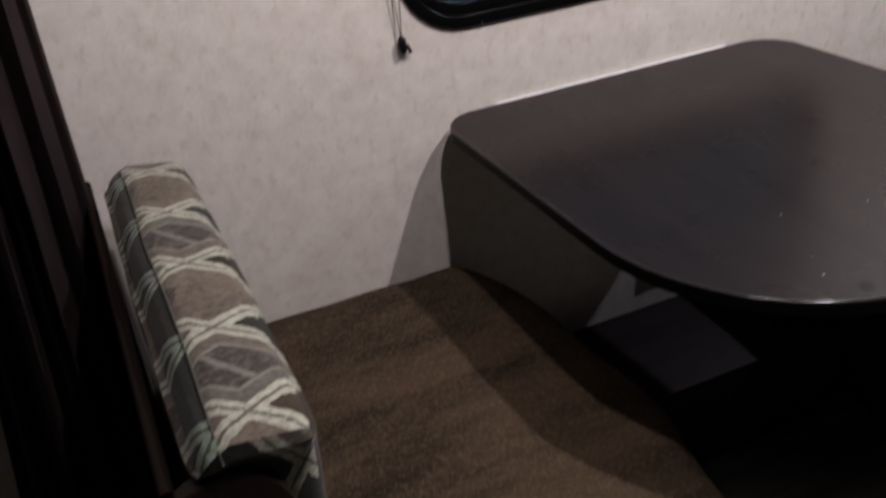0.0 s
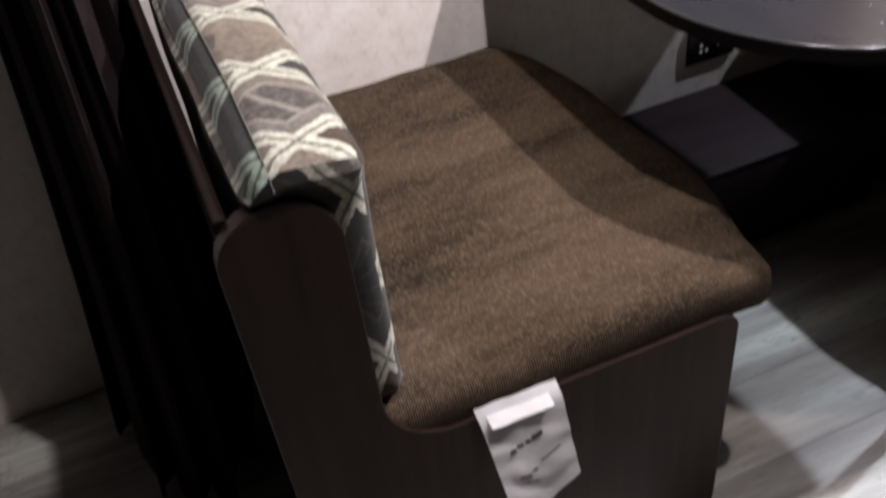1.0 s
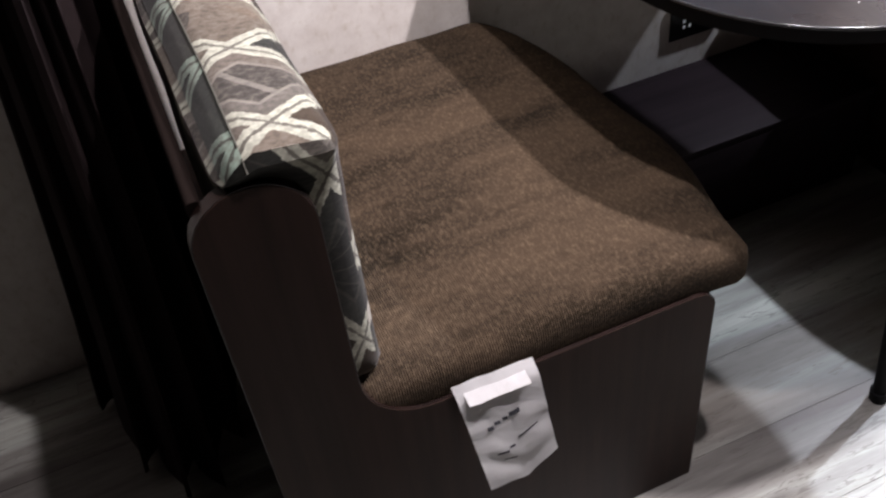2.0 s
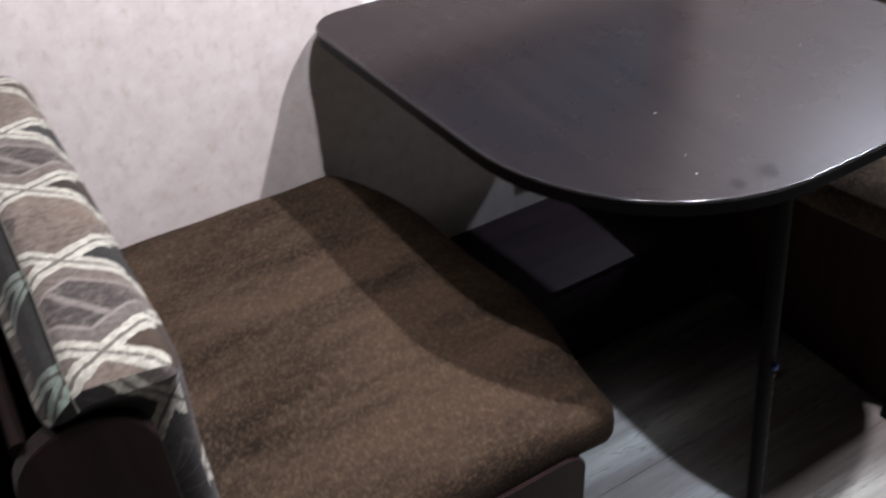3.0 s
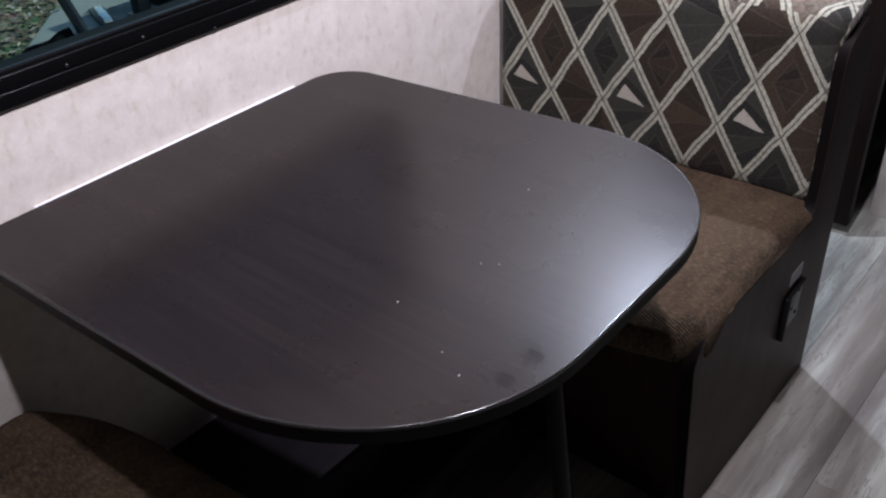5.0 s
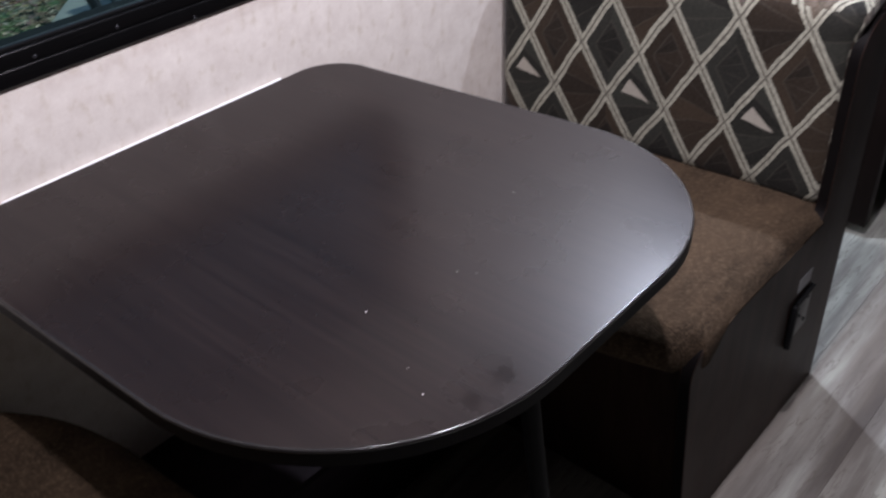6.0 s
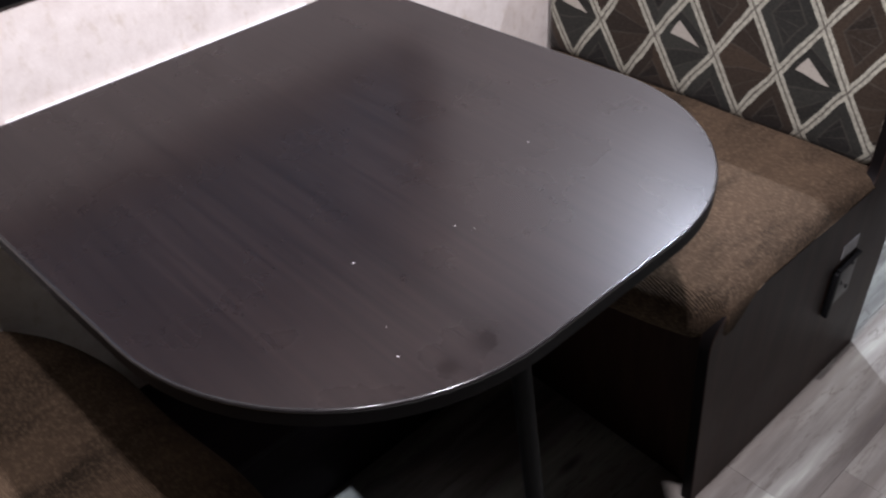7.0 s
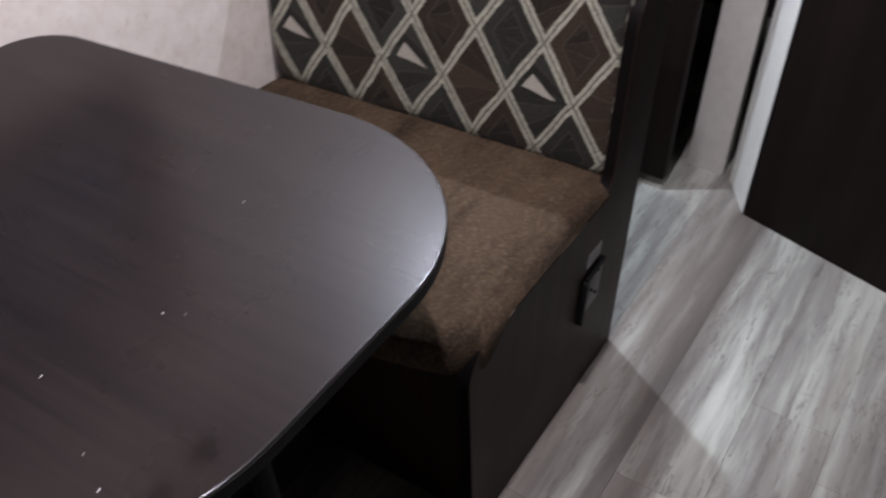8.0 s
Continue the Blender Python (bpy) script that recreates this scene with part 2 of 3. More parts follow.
def plank_vinyl():
    n = Nodes("grey_plank_vinyl")
    rnd = n.add("ShaderNodeObjectInfo").outputs["Random"]
    shift = n.add("ShaderNodeCombineXYZ")
    n.link(n.math("MULTIPLY", rnd, 37.0), shift.inputs[0])
    n.link(n.math("MULTIPLY", rnd, 91.0), shift.inputs[1])
    s = shift.outputs[0]
    # the print runs on from plank to plank
    world = n.add("ShaderNodeMapping")
    n.link(n.add("ShaderNodeNewGeometry").outputs["Position"], world.inputs[0])
    world.inputs["Scale"].default_value = (1.0, 9.5, 1.0)
    run = world.outputs[0]
    own = n.noise(n.coords((0.8, 9, 1), shift=s), 1.0, 7, 0.60)
    streak = n.math("ADD", n.math("MULTIPLY", n.noise(run, 1.0, 8, 0.62), 0.68), n.math("MULTIPLY", own, 0.32))
    cloud = n.noise(run, 0.42, 5, 0.58)
    fine = n.noise(n.coords((6, 220, 1), shift=s), 1.0, 3, 0.7)
    f = n.math("ADD", n.math("MULTIPLY", streak, 0.66), n.math("MULTIPLY", cloud, 0.34))
    c = n.ramp(f, (0.405, (0.070, 0.063, 0.057)), (0.462, (0.17, 0.162, 0.146)), (0.515, (0.31, 0.315, 0.284)), (0.575, (0.58, 0.615, 0.55)))
    nick = n.noise(n.coords((46, 9, 1), shift=s), 1.0, 4, 0.7)
    c = n.mix(n.ramp(nick, (0.62, (0, 0, 0)), (0.72, (0.32, 0.32, 0.32))), c, (0.13, 0.115, 0.10, 1))
    vein = n.noise(n.coords((2.6, 42, 1), shift=s), 1.0, 10, 0.76)
    c = n.mix(n.ramp(vein, (0.33, (0.8, 0.8, 0.8)), (0.40, (0, 0, 0))), c, (0.085, 0.074, 0.064, 1))
    rings = n.noise(n.coords((1.5, 13, 1), shift=s), 1.0, 5, 0.6)
    crack = n.math("MAXIMUM", n.math("COMPARE", rings, 0.47, 0.005), n.math("COMPARE", rings, 0.56, 0.004))
    c = n.mix(n.math("MULTIPLY", crack, n.math("MULTIPLY", vein, 0.9)), c, (0.08, 0.068, 0.056, 1))
    taupe = n.noise(run, 0.7, 5, 0.6)
    c = n.mix(n.ramp(taupe, (0.44, (0, 0, 0)), (0.62, (0.5, 0.5, 0.5))), c, (0.20, 0.172, 0.142, 1))
    knot = n.add("ShaderNodeTexVoronoi")
    n.link(n.coords((2.4, 7.5, 1), shift=s), knot.inputs["Vector"])
    knot.inputs["Scale"].default_value = 1.0
    c = n.mix(n.ramp(knot.outputs["Distance"], (0.03, (0.8, 0.8, 0.8)), (0.10, (0, 0, 0))), c, (0.07, 0.062, 0.058, 1))
    c = n.mix(n.math("MULTIPLY", fine, 0.16), c, (0.17, 0.155, 0.145, 1))
    c = n.mix(n.math("MULTIPLY", rnd, 0.08), c, (0.20, 0.185, 0.175, 1))
    n.bump(n.math("ADD", streak, fine), 0.12, 0.0008)
    return n.done(c, n.math("ADD", 0.34, n.math("MULTIPLY", fine, 0.15)), 0.45)


def curtain_cloth():
    n = Nodes("dark_curtain_cloth")
    weave = n.noise(n.coords((500, 500, 260)), 1.0, 2, 0.7)
    broad = n.noise(n.coords(), 6, 3)
    c = n.ramp(broad, (0.3, (0.020, 0.0135, 0.0135)), (0.7, (0.040, 0.0270, 0.0265)))
    n.bump(weave, 0.25, 0.0008)
    return n.done(c, 0.85, 0.15)


def leaf_litter():
    n = Nodes("leafy_gravel")
    v = n.coords()
    vor = n.add("ShaderNodeTexVoronoi")
    n.link(v, vor.inputs["Vector"])
    vor.inputs["Scale"].default_value = 24
    patch = n.noise(v, 1.6, 4)
    c = n.ramp(n.noise(v, 30, 5, 0.7), (0.3, (0.05, 0.035, 0.025)), (0.7, (0.34, 0.27, 0.22)))
    c = n.mix(0.5, c, vor.outputs["Color"], "MULTIPLY")
    c = n.mix(n.ramp(patch, (0.5, (0, 0, 0)), (0.62, (0.8, 0.8, 0.8))), c, (0.04, 0.10, 0.04, 1))
    n.bump(vor.outputs["Distance"], 0.8, 0.03)
    return n.done(c, 0.9, 0.2)


def glass():
    n = Nodes("tinted_glass")
    n.bsdf.inputs["Transmission Weight"].default_value = 1.0
    n.bsdf.inputs["IOR"].default_value = 1.02
    return n.done((0.50, 0.68, 0.63), 0.0, 0.5)


WALLPAPER = wallpaper()
TABLE_WOOD = wood("espresso_laminate", (0.0074, 0.0049, 0.0049), (0.0154, 0.0104, 0.0096), 0.285, (150, 4.0, 150), 0.006, 0.195, ((0.569, -0.697, 0.013), (0.612, -0.699, 0.019)))
PANEL_WOOD = wood("dark_panel_wood", (0.0185, 0.0098, 0.0076), (0.048, 0.0262, 0.0198), 0.5, (40, 40, 2.5), 0.1, 0.11)
TRIM_WOOD = wood("reddish_edge_band", (0.009, 0.0047, 0.0039), (0.024, 0.0125, 0.0100), 0.26, (40, 3, 20), 0.05, 0.5)
DARK_BOX = wood("dark_box_wood", (0.0080, 0.0052, 0.0064), (0.0180, 0.0118, 0.0142), 0.6, (3, 40, 40), 0.1, 0.07)
CHENILLE, DIAMOND, VINYL, CURTAIN = chenille(), diamond_cloth(), plank_vinyl(), curtain_cloth()
BLACK = plain("black_plastic", (0.006, 0.006, 0.0065), 0.34, 0.25)
RUBBER = plain("black_rubber", (0.0055, 0.0055, 0.006), 0.6, 0.08)
METAL = plain("dark_metal", (0.05, 0.05, 0.055), 0.35, 0.5, 0.7)
ALUMINIUM = plain("bright_aluminium", (0.80, 0.80, 0.82), 0.28, 0.5, 1.0, 0.05)
CREAM = plain("white_laminate", (0.52, 0.50, 0.475), 0.45, 0.4)
DOOR_WHITE = plain("bright_white_laminate", (0.80, 0.84, 0.80), 0.4, 0.4, 0.0, 0.05)
# low tone for the unseen ceiling, so that it bounces little light
CEILING_DIM = plain("ceiling_dim", (0.16, 0.157, 0.154), 0.6, 0.3)
PAPER = plain("paper", (0.84, 0.83, 0.82), 0.7, 0.2, 0.0, 0.06, 60)
GREY_PAPER = plain("grey_paper", (0.42, 0.42, 0.43), 0.7, 0.2, 0.0, 0.08, 60)
INK = plain("ink", (0.05, 0.05, 0.06), 0.7)
WHITE_PRINT = plain("white_print", (0.85, 0.85, 0.85), 0.5)
BLUE = plain("blue_plastic", (0.03, 0.06, 0.30), 0.4)
SEAM_THREAD = plain("grey_thread", (0.085, 0.082, 0.068), 0.9, 0.1)
CORD = plain("grey_cord", (0.22, 0.20, 0.18), 0.8)
CONCRETE = plain("concrete", (0.30, 0.31, 0.30), 0.85, 0.3)
CLOSET = wood("black_brown_laminate", (0.006, 0.004, 0.0035), (0.014, 0.009, 0.008), 0.6, (40, 40, 2.5), 0.1, 0.12)
FRAME_BLACK = plain("window_black", (0.003, 0.003, 0.0032), 0.22, 0.25, 0.0, 0.1, 300)
EDGE = plain("black_edge_band", (0.005, 0.0042, 0.0042), 0.5, 0.06)
DULL_RAIL = plain("dull_dark_rail", (0.010, 0.0068, 0.0058), 0.85, 0.03)
BEAD = plain("glossy_edge_bead", (0.012, 0.011, 0.011), 0.2, 0.5)
RAIL = plain("pale_rail", (0.82, 0.82, 0.83), 0.25, 0.6, 0.0, 0.03)
def dry_leaf():
    n = Nodes("dry_leaf")
    rnd = n.add("ShaderNodeNewGeometry").outputs["Random Per Island"]
    return n.done(n.ramp(rnd, (0.0, (0.07, 0.05, 0.035)), (0.4, (0.22, 0.16, 0.11)), (0.75, (0.42, 0.36, 0.30)), (1.0, (0.10, 0.14, 0.06))), 0.8, 0.3)


LEAF = dry_leaf()
GLASS, LITTER = glass(), leaf_litter()


# ---- building helpers ----
def finish(ob, smooth=True):
    if smooth:
        for p in ob.data.polygons:
            p.use_smooth = True
        ob.data.set_sharp_from_angle(angle=radians(40))
    return ob


def part(name, bm, material, parent=None, label="", smooth=True):
    """Link a bmesh as one mesh object, under a thing or a part."""
    bmesh.ops.recalc_face_normals(bm, faces=bm.faces)
    me = bpy.data.meshes.new(name)
    bm.to_mesh(me)
    bm.free()
    me.materials.append(material)
    ob = new(name, me)
    if parent is not None:
        ob.parent = parent
    if label:
        tagged(ob, label)
    return finish(ob, smooth)


def thing(name, label, category, at=(0, 0, 0), group="", kind=""):
    ob = new(name)
    ob.location = at
    ob.empty_display_size = 0.05
    return tagged(ob, label, category, group, kind)


def box(x0, x1, y0, y1, z0, z1, bevel=0.002, segments=2):
    bm = bmesh.new()
    bmesh.ops.create_cube(bm, size=1, matrix=Matrix.LocRotScale(((x0 + x1) / 2, (y0 + y1) / 2, (z0 + z1) / 2), None, (x1 - x0, y1 - y0, z1 - z0)))
    if bevel:
        bmesh.ops.bevel(bm, geom=bm.edges[:], offset=bevel, segments=segments, affect="EDGES", profile=0.5)
    return bm


def rounded(points, steps=8):
    """An outline from corners (x, y, radius)."""
    out, n = [], len(points)
    for i, (x, y, r) in enumerate(points):
        p = Vector((x, y))
        if r <= 0:
            out.append(p)
            continue
        a = (Vector(points[i - 1][:2]) - p).normalized()
        b = (Vector(points[(i + 1) % n][:2]) - p).normalized()
        half = a.angle(b) / 2
        cut = r / math.tan(half)
        mid = p + (a + b).normalized() * (r / math.sin(half))
        s, e = p + a * cut - mid, p + b * cut - mid
        turn = s.angle_signed(e)
        for k in range(steps + 1):
            t = -turn * k / steps
            out.append(mid + Vector((s.x * math.cos(t) - s.y * math.sin(t), s.x * math.sin(t) + s.y * math.cos(t))))
    return out


def slab(outline, lift, lo, hi, bevel=0.003, segments=3):
    """Extrude a flat outline from lo to hi; lift(u, v, w) says where a point lies in the world."""
    bm = bmesh.new()
    a = [bm.verts.new(lift(u, v, lo)) for u, v in outline]
    b = [bm.verts.new(lift(u, v, hi)) for u, v in outline]
    n = len(a)
    caps = [bm.faces.new(a), bm.faces.new(b[::-1])]
    for i in range(n):
        bm.faces.new((a[i], b[i], b[(i + 1) % n], a[(i + 1) % n]))
    if bevel:
        rim = {e for f in caps for e in f.edges}
        bmesh.ops.bevel(bm, geom=list(rim), offset=bevel, segments=segments, affect="EDGES", profile=0.5)
    return bm


def ring(outer, inner, lift, lo, hi, bevel=0.0):
    """A frame between two outlines of equally many points."""
    bm = bmesh.new()
    n = len(outer)
    loops = [[bm.verts.new(lift(u, v, w)) for u, v in o] for o, w in ((outer, lo), (outer, hi), (inner, hi), (inner, lo))]
    for k in range(4):
        p, q = loops[k], loops[(k + 1) % 4]
        for i in range(n):
            bm.faces.new((p[i], p[(i + 1) % n], q[(i + 1) % n], q[i]))
    if bevel:
        rim = [e for e in bm.edges if any(e.verts[0] in l and e.verts[1] in l for l in map(set, loops[1:3]))]
        bmesh.ops.bevel(bm, geom=rim, offset=bevel, segments=3, affect="EDGES", profile=0.5)
    return bm


def tube(points, radius, sides=10, taper=None):
    bm = bmesh.new()
    rows, side = [], None
    for i, p in enumerate(points):
        p = Vector(p)
        d = (Vector(points[min(i + 1, len(points) - 1)]) - Vector(points[max(i - 1, 0)])).normalized()
        side = d.orthogonal().normalized() if side is None else (side - d * side.dot(d)).normalized()
        up = d.cross(side)
        r = radius * (taper[i] if taper else 1)
        rows.append([bm.verts.new(p + (side * math.cos(2 * math.pi * k / sides) + up * math.sin(2 * math.pi * k / sides)) * r) for k in range(sides)])
    for p, q in zip(rows, rows[1:]):
        for k in range(sides):
            bm.faces.new((p[k], p[(k + 1) % sides], q[(k + 1) % sides], q[k]))
    bm.faces.new(rows[0][::-1])
    bm.faces.new(rows[-1])
    return bm


def flat(u, v, w):
    return (u, v, w)


def on_end(u, v, w):
    return (u, w, v)


def soft_box(size, radius, cuts=(20, 28, 10), puff=0.0, wrinkle=0.0, seed=0.0, shape=None, lattice=None):
    """A stuffed cushion about the origin: a box with round edges, a domed top and soft wrinkles.
    lattice(face, p): the cloth's pattern place for a point of one face ('front', 'top', 'back', 'end')."""
    bm = bmesh.new()
    layer = bm.loops.layers.uv.new("lattice") if lattice else None
    half = [s / 2 for s in size]
    made = {}

    def vert(ix):
        if ix not in made:
            c = [2 * i / n - 1 for i, n in zip(ix, cuts)]
            p = Vector([v * h for v, h in zip(c, half)])
            core = Vector([max(-h + radius, min(h - radius, v)) for v, h in zip(p, half)])
            off = p - core
            if off.length > 0:
                p = core + off.normalized() * radius if sum(abs(o) > 1e-6 for o in off) > 1 else core + off
            bulge = (1 - c[0] ** 4) * (1 - c[1] ** 4)
            p.z += puff * bulge * (1 if c[2] > 0 else 0) * c[2]
            p.x += puff * 0.5 * c[0] * (1 - c[1] ** 4) * (1 - c[2] ** 4)
            if wrinkle:
                p.z += wrinkle * noise.noise(Vector((p.x * 7 + seed, p.y * 9, p.z * 5)))
                p.x += wrinkle * noise.noise(Vector((p.x * 6, p.y * 8 + seed, p.z * 9 + 4)))
            if shape:
                p = shape(p, c)
            made[ix] = bm.verts.new(p)
        return made[ix]

    for axis in range(3):
        u, v = [k for k in range(3) if k != axis]
        for side in (0, cuts[axis]):
            for i in range(cuts[u]):
                for j in range(cuts[v]):
                    corner = []
                    for di, dj in ((0, 0), (1, 0), (1, 1), (0, 1)):
                        ix = [0, 0, 0]
                        ix[axis], ix[u], ix[v] = side, i + di, j + dj
                        corner.append(vert(tuple(ix)))
                    f = bm.faces.new(corner)
                    if layer:
                        face = ("back" if side == 0 else "front") if axis == 0 else "end" if axis == 1 else ("bottom" if side == 0 else "top")
                        mid = f.calc_center_median()
                        for loop in f.loops:
                            loop[layer].uv = lattice(face, loop.vert.co, mid)
    return bm


# ---- the room ----
ROOM_X0, ROOM_X1, ROOM_Y0, CEIL = -1.75, 3.3, -2.35, 2.0
WIN_OUT = [(0.327, 0.8955, 0.092), (1.180, 0.8955, 0.092), (1.180, 1.45, 0.092), (0.327, 1.45, 0.092)]


def window_wall():
    hole = rounded(WIN_OUT)
    bm = bmesh.new()
    outer = [(ROOM_X0 - 0.05, -0.06), (ROOM_X1 + 0.05, -0.06), (ROOM_X1 + 0.05, CEIL + 0.05), (ROOM_X0 - 0.05, CEIL + 0.05)]
    rows = []
    for y in (0.0, 0.05):
        o = [bm.verts.new((u, y, v)) for u, v in outer]
        h = [bm.verts.new((u, y, v)) for u, v in hole]
        edges = [bm.edges.new((l[i], l[(i + 1) % len(l)])) for l in (o, h) for i in range(len(l))]
        bmesh.ops.triangle_fill(bm, edges=edges, use_beauty=True)
        rows.append((o, h))
    for k in (0, 1):
        p, q = rows[0][k], rows[1][k]
        for i in range(len(p)):
            bm.faces.new((p[i], p[(i + 1) % len(p)], q[(i + 1) % len(p)], q[i]))
    tagged(part("wall_window", bm, WALLPAPER, smooth=False), "off-white mottled wallpaper wall with a window", "wall", kind="structure")


window_wall()
# Walls out of view, made dark so that less light bounces around the room.
for name, dims in (("wall_left", (ROOM_X0 - 0.05, ROOM_X0, ROOM_Y0, -0.002, 0, CEIL)), ("wall_right", (ROOM_X1, ROOM_X1 + 0.05, ROOM_Y0, -0.002, 0, CEIL)), ("wall_back", (ROOM_X0, ROOM_X1, ROOM_Y0 - 0.05, ROOM_Y0, 0, CEIL))):
    tagged(part(name, box(*dims, bevel=0), CLOSET, smooth=False), "unseen room wall, kept dark to cut bounced light", "wall", kind="structure")
# The ceiling stays out of view; its dark tone holds back bounced light.
tagged(part("ceiling", box(ROOM_X0 - 0.05, ROOM_X1 + 0.05, ROOM_Y0 - 0.05, -0.002, CEIL, CEIL + 0.05, bevel=0), CEILING_DIM, smooth=False), "unseen ceiling, toned dark to cut bounced light", "ceiling", kind="structure")
floor = tagged(part("floor", box(ROOM_X0 - 0.05, ROOM_X1 + 0.05, ROOM_Y0 - 0.05, -0.002, -0.06, -0.003, bevel=0), DARK_BOX, smooth=False), "weathered grey wood-look plank vinyl floor", "floor", kind="structure")


# ---- window ----
def window():
    w = thing("window_1", "dark tinted window with a rounded black frame", "window", kind="structure")

    def inset(d, r):
        x0, z0, x1, z1 = WIN_OUT[0][0] + d, WIN_OUT[0][1] + d, WIN_OUT[2][0] - d, WIN_OUT[2][1] - d
        return rounded([(x0, z0, r), (x1, z0, r), (x1, z1, r), (x0, z1, r)])

    part("window_frame", ring(inset(-0.018, 0.110), inset(0.003, 0.089), on_end, -0.0005, -0.0050, 0.002), FRAME_BLACK, w)
    part("inner_lip", ring(inset(0.0032, 0.089), inset(0.023, 0.069), on_end, 0.012, -0.0025, 0.002), FRAME_BLACK, w)
    part("lining", ring(inset(0.001, 0.091), inset(0.0232, 0.069), on_end, 0.048, 0.0125), RUBBER, w)
    pane = part("pane", slab(inset(0.019, 0.073), on_end, 0.020, 0.024, 0), GLASS, w, smooth=False)
    pane.visible_shadow = False
    for k in range(7):
        x = 0.445 + 0.1165 * k
        bm = bmesh.new()
        bmesh.ops.create_uvsphere(bm, u_segments=10, v_segments=6, radius=0.0026, matrix=Matrix.LocRotScale((x, -0.0030 if k % 3 else -0.0054, 0.904 if k % 3 else 0.8805), None, (1, 0.4, 1)))
        part("screw", bm, METAL, w)
    part("track", box(0.45, 1.06, 0.004, 0.014, 0.9190, 0.9235, 0.0015), BLACK, w)
    # the blind's pull
    cord = thing("blind_cord", "thin grey blind cord with a dark tassel hanging by the window", "blind cord")
    part("cord", tube([(0.309, -0.016, 1.50), (0.308, -0.018, 1.2), (0.3110, -0.0105, 0.9730), (0.3080, -0.0085, 0.8880)], 0.0011, 6), CORD, cord)
    part("cord", tube([(0.285, -0.010, 1.50), (0.287, -0.012, 1.2), (0.2990, -0.008, 0.9730), (0.3070, -0.0080, 0.8900)], 0.0009, 6), CORD, cord)
    part("tassel", tube([(0.3080, -0.0085, 0.8900), (0.3080, -0.0085, 0.8860), (0.3080, -0.0085, 0.8770), (0.3090, -0.0085, 0.8670), (0.3090, -0.0085, 0.8610)], 0.0070, 12, [0.35, 0.8, 1, 0.85, 0.3]), BLACK, cord)
    part("knot", tube([(0.3150, -0.0085, 0.8750), (0.3190, -0.0085, 0.8670), (0.3200, -0.0085, 0.8610)], 0.003, 8), BLACK, cord)


window()


# ---- benches ----
def bench(name, mirror, label, y_end, band, band_label, seat, nose, foot, post, dip):
    """mirror(x): from the drawing of the first bench to this bench's own x."""
    b = thing(name, label, "dinette bench", group="dinette benches")
    lift = lambda u, v, w: (mirror(u), w, v)
    end = [(-0.203, 0.0, 0), (-0.203, 0.790, (post + 0.203) / 2 - 0.0005), (post, 0.790, (post + 0.203) / 2 - 0.0005), (post, seat, dip), (0.378, seat, nose), (foot, 0.0, 0)]
    outline = rounded(end, 10)
    panel = part("end_panel", slab(outline, lift, y_end, y_end + 0.019, 0.0015, 2), PANEL_WOOD, b)
    edge = rounded([(-0.2042, 0.001, 0), (-0.2042, 0.7914, (post + 0.203) / 2 + 0.0007), (post + 0.0012, 0.7914, (post + 0.203) / 2 + 0.0007), (post + 0.0012, seat + 0.0014, dip - 0.001), (0.3792, seat + 0.0014, nose + 0.001), (foot + 0.0012, 0.001, 0)], 10)
    part("edge_band", ring(edge, outline, lift, y_end + 0.001, y_end + 0.018, 0.0), band, panel, band_label)
    part("back_panel", slab([(-0.194, 0.0), (-0.183, 0.0), (-0.183, 0.765), (-0.194, 0.765)], lambda u, v, w: (mirror(u), w, v), y_end + 0.0195, -0.003, 0.002, 2), PANEL_WOOD, b)
    part("top_rail", slab(rounded([(-0.1955, 0.766, 0.003), (-0.1815, 0.766, 0.003), (-0.1815, 0.780, 0.005), (-0.1955, 0.780, 0.005)], 4), lift, y_end + 0.0195, -0.003, 0, 0), DULL_RAIL, b, "dark brown top rail")
    part("seat_base", slab([(-0.1765, 0.0), (foot - 0.026, 0.0), (0.345, 0.386), (-0.1765, 0.386)], lift, y_end + 0.0195, -0.003, 0.002, 2), PANEL_WOOD, b)
    return b


def skew(x):
    return 1.437 - x


LEFT_END, RIGHT_END = -0.695, -0.685
bench("dinette_bench", lambda x: x, "dark wooden dinette bench with rounded end panel", LEFT_END, TRIM_WOOD, "reddish brown edge band", 0.411, 0.030, 0.379, -0.0885, 0.085)
right_bench = bench("dinette_bench", skew, "dark wooden dinette bench with a black latch on its end", RIGHT_END, EDGE, "black edge band", 0.445, 0.060, 0.332, -0.0700, 0.040)


